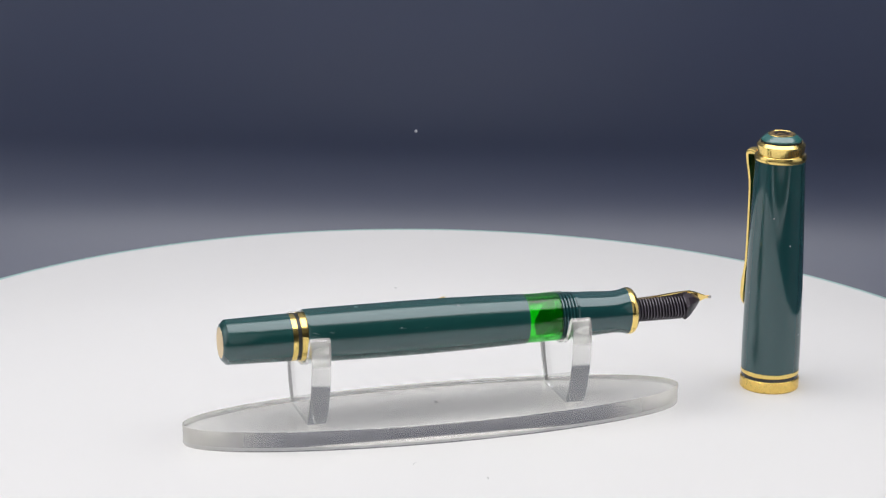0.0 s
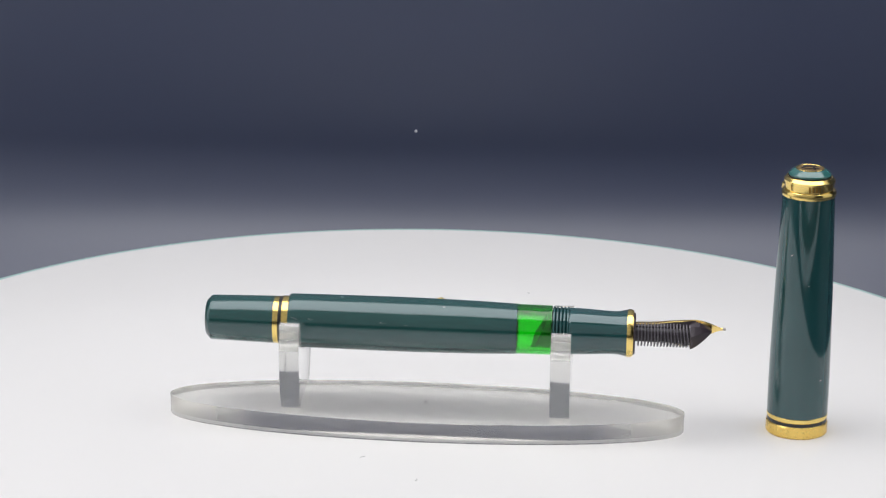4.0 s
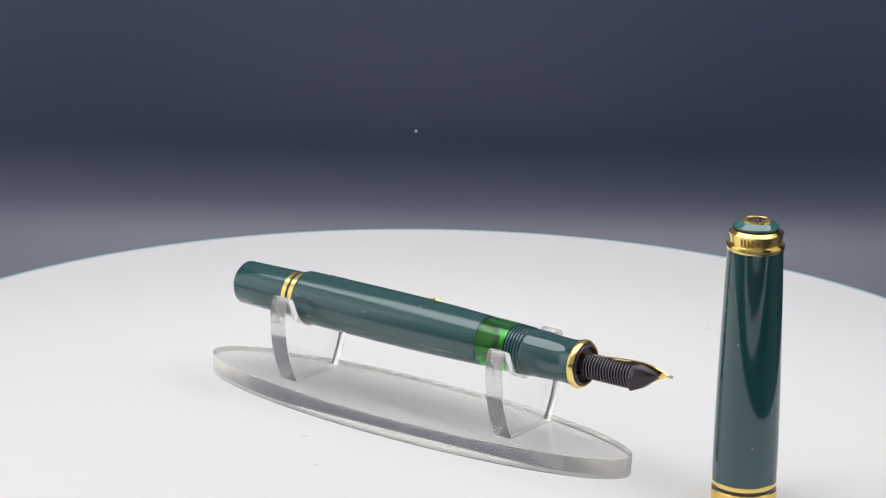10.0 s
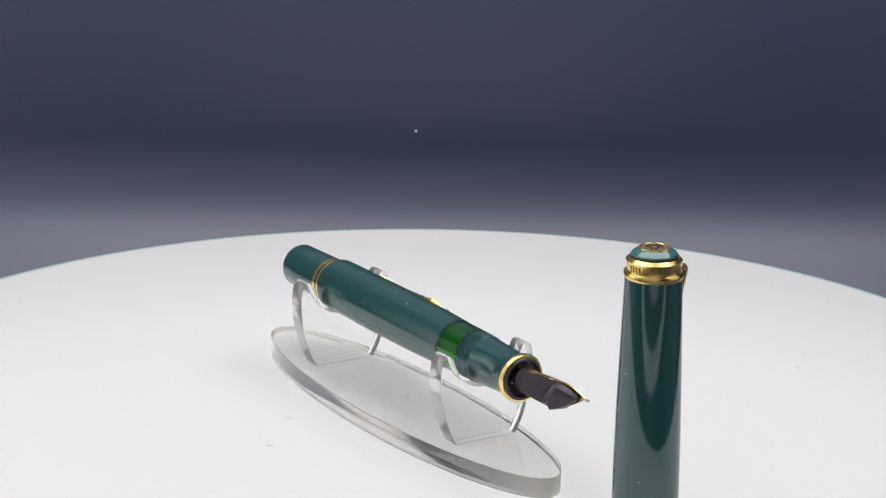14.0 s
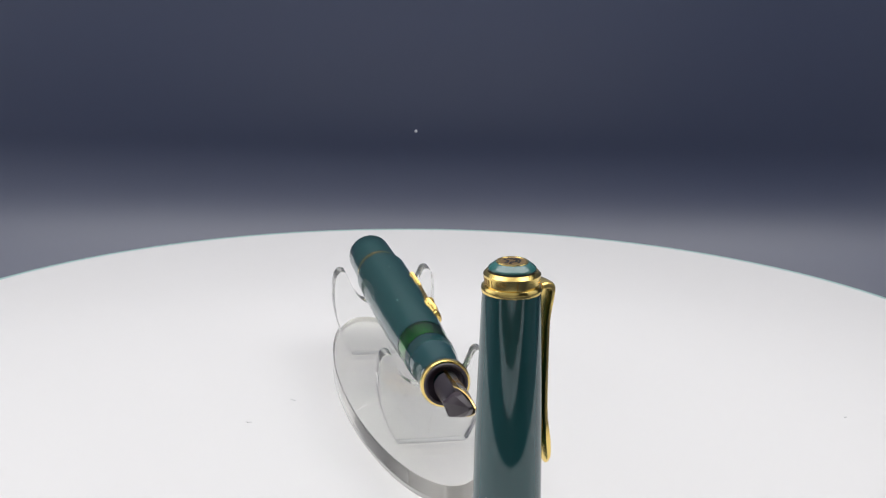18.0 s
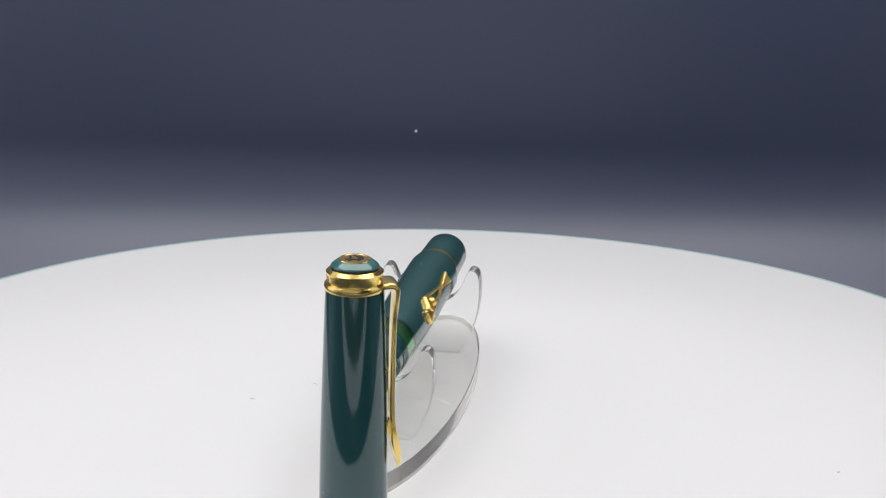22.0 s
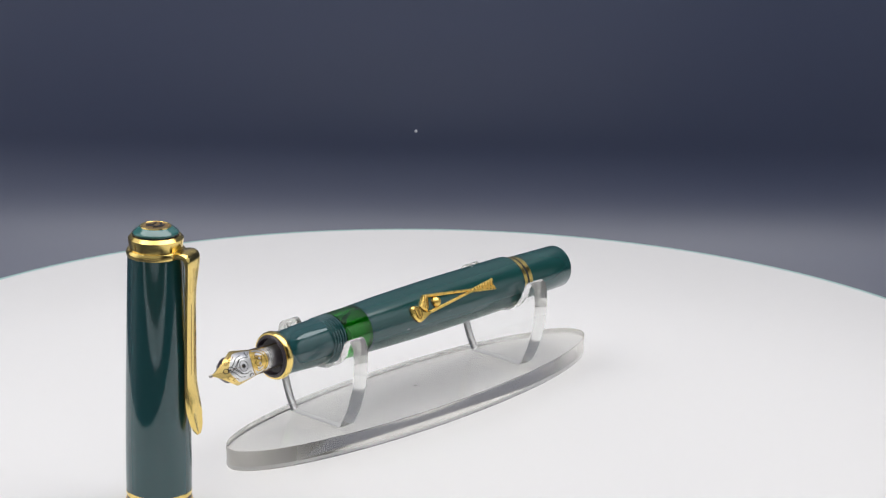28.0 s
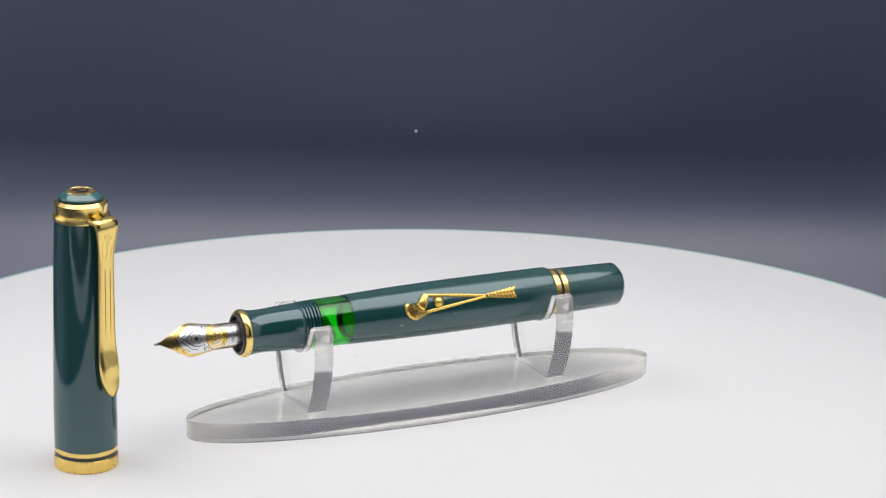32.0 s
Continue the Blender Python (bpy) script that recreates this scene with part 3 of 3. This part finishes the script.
# clubs on the barrel: (mm along the axis, degrees round it)
DRIVER = [(7.35, 32.2), (6.25, 34.9), (4.98, 29.8), (4.07, 20.7), (2.6, 16.2), (0.9, 15.2), (1.1, 11.6), (3.2, 4.5), (4.92, -1.3), (6.14, 2.6), (7.24, 13.4), (7.6, 23.0)]
DRIVER_FACE = [(6.85, 28.6), (5.95, 29.9), (4.95, 23.0), (4.85, 14.8), (5.5, 8.0), (6.4, 12.3)]
IRON = [(4.45, 30.4), (3.35, 40.7), (1.86, 51.8), (0.77, 48.8), (1.31, 37.7), (1.79, 24.8), (2.62, 16.0), (3.69, 21.8)]
SHAFT_A = [(2.6, 11.8), (-14.69, 28.8)]
SHAFT_B = [(1.3, 49.0), (-14.74, 30.7)]
GRIP_MID = 29.6
BALL = (-1.65, 30.0)


def letters(text, size, mat, parent, name, place):
    """Flat letters from the built-in font, mapped onto a surface by place(a, b) in mm, centred."""
    cu = bpy.data.curves.new(name, "FONT")
    cu.body, cu.size, cu.align_x, cu.align_y = text, size, "CENTER", "CENTER"
    tmp = new(name + "_tmp", cu)
    bpy.context.view_layer.update()
    me = bpy.data.meshes.new_from_object(tmp.evaluated_get(bpy.context.evaluated_depsgraph_get()))
    bpy.data.objects.remove(tmp)
    bpy.data.curves.remove(cu)
    bm = bmesh.new()
    bm.from_mesh(me)
    bpy.data.meshes.remove(me)
    for v in bm.verts:
        v.co = Vector(place(v.co.x, v.co.y))
    return part(name, bm, mat, parent, recalc=False)


# ---- cap: its axis is local z ----
def build_cap():
    cap = new("pen_cap")
    tagged(cap, "dark green pen cap with gold rings and clip standing upright", "pen cap")
    part("lip_ring", lathe([(0, 6.2), (0, 7.35), (0.25, 7.52), (2.75, 7.5), (3.0, 7.3), (3.0, 6.2)], segs=96, closed=True), GOLDSATIN, cap, "broad gold ring at the cap's mouth")
    part("ring_gap", lathe([(3.0, 6.2), (3.0, 7.28), (3.9, 7.28), (3.9, 6.2)], segs=96, closed=True), DARKRING, cap, "dark band between two gold rings")
    part("thin_ring", lathe([(3.9, 6.2), (3.9, 7.3), (4.05, 7.4), (4.9, 7.4), (5.05, 7.3), (5.05, 6.2)], segs=96, closed=True), GOLD, cap, "thin gold ring")
    shell = [(5.05, 7.38), (12, 7.42), (22, 7.3), (32, 7.1), (42, 6.84), (50, 6.62), (55, 6.46), (59.9, 6.30)]
    part("shell", lathe([(5.05, 0)] + spline(shell, 4) + [(59.9, 0)], segs=128), GREEN, cap)
    part("clip_ring", lathe([(59.85, 0), (59.85, 6.32), (60.0, 6.48), (60.6, 6.6), (61.15, 6.5), (61.45, 6.25), (61.45, 0)], segs=96), GOLD, cap, "rounded gold ring that holds the clip")
    part("crown_ring", lathe([(61.45, 0), (61.45, 5.84), (61.7, 5.82), (63.85, 6.17), (64.6, 5.5), (64.6, 0)], segs=96), GOLD, cap, "engraved gold crown ring", 14)
    part("crown_gap", lathe([(64.6, 0), (64.6, 5.2), (64.85, 5.2), (64.85, 0)], segs=64), DARKRING, cap)
    part("crown_dome", lathe([(64.85, 0), (64.85, 5.05), (65.05, 5.16), (65.25, 5.1), (65.5, 4.85), (66.0, 4.2), (66.3, 3.8), (66.42, 3.6), (66.4, 0)], segs=96), DOMETEAL, cap, "lighter teal sloping crown", 50)
    top = part("crown_emblem", lathe([(66.35, 0), (66.35, 3.55), (66.6, 3.4), (66.62, 3.1), (66.5, 3.0), (66.5, 0)], segs=64), GOLD, cap, "gold disc with a dark engraved mark")
    part("mark_field", lathe([(66.5, 0), (66.5, 2.95), (66.56, 2.9), (66.58, 0)], segs=48), BRONZE, top, "brown field inside the gold rim")
    for pts, w in ((spline([(-2.0, -0.6), (-0.8, 0.9), (0.6, 0.7), (1.0, -0.4), (2.0, -0.9)], 6), 0.55),
                   (spline([(-1.6, 1.0), (0.0, 1.7), (1.6, 0.9)], 6), 0.4),
                   (spline([(-1.4, -1.4), (0.1, -0.9), (1.2, -1.8)], 6), 0.45)):
        part("mark", ribbon(pts, w, 66.5, 66.66, lambda a, b, h: (a, b, h)), ENGRAVED, top)

    def on_ring(start):
        return lambda a, b: ((6.02 + 0.163 * b) * math.cos(radians(start) + a / 6.1), (6.02 + 0.163 * b) * math.sin(radians(start) + a / 6.1), 62.75 + b)

    letters("500", 1.6, GOLDDARK, cap, "edition_number", on_ring(-36))
    for start, w in ((-138, 0.25), (-92, 0.5), (-84, 0.5), (-76, 0.5), (-68, 0.5), (-58, 0.2), (-1, 0.22)):
        part("engraved_bar", ribbon([(0, -0.75), (0, 0), (0, 0.75)], w, 0, 0.03,
                                    lambda a, b, h, s=start: ((5.98 + 0.163 * b + h) * math.cos(radians(s) + a / 6.15), (5.98 + 0.163 * b + h) * math.sin(radians(s) + a / 6.15), 62.55 + b)), GOLDDARK, cap)

    # clip: a shaped strip swept from the ring outwards and down
    CLIP = 111.5
    turn = Matrix.Rotation(radians(CLIP), 3, "Z")
    # rows: distance from the cap's axis, height, width, half thickness
    shape = spline([(5.9, 60.7, 6.4, 0.7), (7.4, 60.85, 6.4, 0.75), (8.3, 60.6, 6.4, 0.75), (8.75, 59.7, 6.3, 0.65), (8.75, 57.6, 5.7, 0.55),
                    (8.5, 54.5, 4.8, 0.52), (8.3, 51.0, 4.4, 0.50), (8.15, 40.0, 4.6, 0.50), (8.15, 32.0, 4.9, 0.52), (8.4, 28.6, 5.3, 0.6),
                    (8.8, 25.2, 5.2, 0.85), (9.4, 22.0, 4.3, 0.7), (9.75, 20.3, 2.9, 0.5), (9.95, 19.3, 1.1, 0.3)], 5)
    bm = bmesh.new()
    rows = []
    for i, (r, z, w, t) in enumerate(shape):
        p, q = shape[max(0, i - 1)], shape[min(len(shape) - 1, i + 1)]
        run = Vector((q[0] - p[0], q[1] - p[1])).normalized()
        nx, nz = -run.y, run.x            # outward side of the strip
        dish = 0.35 * max(0.0, min(1.0, (26.5 - z) / 3)) - 0.12      # hollow towards the tip, slightly crowned above
        rows.append([bm.verts.new((r + nx * o, y, z + nz * o)) for o, y in
                     ((-t, 0), (-0.9 * t, -0.3 * w), (-0.65 * t, -0.49 * w), (0.0, -0.5 * w), (0.65 * t, -0.49 * w), (t, -0.42 * w), (t - 0.6 * dish, -0.25 * w), (t - dish, 0),
                      (t - 0.6 * dish, 0.25 * w), (t, 0.42 * w), (0.65 * t, 0.49 * w), (0.0, 0.5 * w), (-0.65 * t, 0.49 * w), (-0.9 * t, 0.3 * w))])
    for p, q in zip(rows, rows[1:]):
        for k in range(14):
            bm.faces.new((p[k], p[(k + 1) % 14], q[(k + 1) % 14], q[k]))
    bm.faces.new(rows[0])
    bm.faces.new(rows[-1])
    bmesh.ops.rotate(bm, cent=(0, 0, 0), matrix=turn, verts=bm.verts)
    clip = part("clip", bm, GOLD, cap, "long gold clip with a flared tip", 40)
    bm = prism(spline([(7.2, 28.6), (7.6, 30.2), (8.2, 29.8), (8.5, 27.0), (8.3, 25.8), (7.6, 26.4)], 4, True), -0.9, 0.9, lambda a, b, h: (a, h, b))
    bmesh.ops.rotate(bm, cent=(0, 0, 0), matrix=turn, verts=bm.verts)
    part("clip_foot", bm, GOLD, clip)

    def on_clip(a, b, h):
        v = turn @ Vector((9.42 + h - 0.085 * max(0, 58.0 - b) - 0.03 * a * a, a, b))
        return tuple(v)

    beak = [(circle(-0.9, 57.2, 0.38, 14) + [(-0.52, 57.2)], 0.10), (spline([(-1.9, 58.6), (-1.4, 57.9), (-0.3, 58.0), (0.1, 56.8), (-0.4, 55.4), (-0.2, 53.6), (-0.6, 52.0)], 5), 0.13),
            (circle(0.9, 57.2, 0.38, 14) + [(1.28, 57.2)], 0.10), (spline([(1.9, 58.6), (1.6, 57.4), (1.9, 56.0), (1.2, 54.4), (0.9, 52.0)], 5), 0.12),
            (spline([(-1.8, 56.8), (-1.5, 55.5), (-1.7, 54.2), (-1.2, 52.4)], 5), 0.10)]
    for pts, w in beak:
        part("engraved_line", ribbon(pts, w, -0.35, 0.04, on_clip), GOLDSHADE, clip)
    for side in (-0.75, 0.75):
        part("engraved_line", ribbon([(side, 51.0 - k) for k in range(19)], lambda u: 0.16 * (1 - u) + 0.05, -0.4, 0.03,
                                     lambda a, b, h: tuple(turn @ Vector((8.78 + h + 0.007 * (b - 40) + (0.012 * max(0, b - 50)) - 0.03 * a * a, a, b)))), GOLDDARK, clip)
    rnd = random.Random(12)
    for k in range(4):
        a, z = rnd.uniform(-3.0, 0.2), rnd.uniform(8, 55)
        part("dust_speck", ribbon([(a, z), (a + 0.03, z + 0.2), (a, z + 0.3)], 0.025, 0, 0.05,
                                  lambda p, q, h: ((7.42 - max(0, q - 12) ** 2 * 0.00047 + h) * math.cos(p), (7.42 - max(0, q - 12) ** 2 * 0.00047 + h) * math.sin(p), q)), DUSTGREY, cap)
    return cap


def build_lint():
    bm = bmesh.new()
    bmesh.ops.create_icosphere(bm, subdivisions=2, radius=0.72)
    lint = part("lint_speck", bm, DUSTWHITE)
    lint.location = (-0.0069, 0.2511, 0.0077)
    tagged(lint, "tiny white lint speck clinging to the vinyl backdrop", "lint")
    return lint


build_setting()
build_lint()
disc = build_turntable()
stand = build_stand()
pen = build_pen()
cap = build_cap()


def motions():
    """The disc turns at an even pace and carries the rest, the pen and the cap."""
    places = ((disc, (0, 0, 0)), (stand, (-0.0011, -0.0068, 0.0)), (pen, (0.0, -0.0067, 0.025)), (cap, (0.0897, -0.0011, 0.0)))
    for thing, at in places:
        rows = []
        for k in range(33):
            rows.append((float(k), pose(0, 0, 0, 0, 0, turn_at(k)) @ Matrix.Translation(at)))
        walk(thing, rows)


motions()
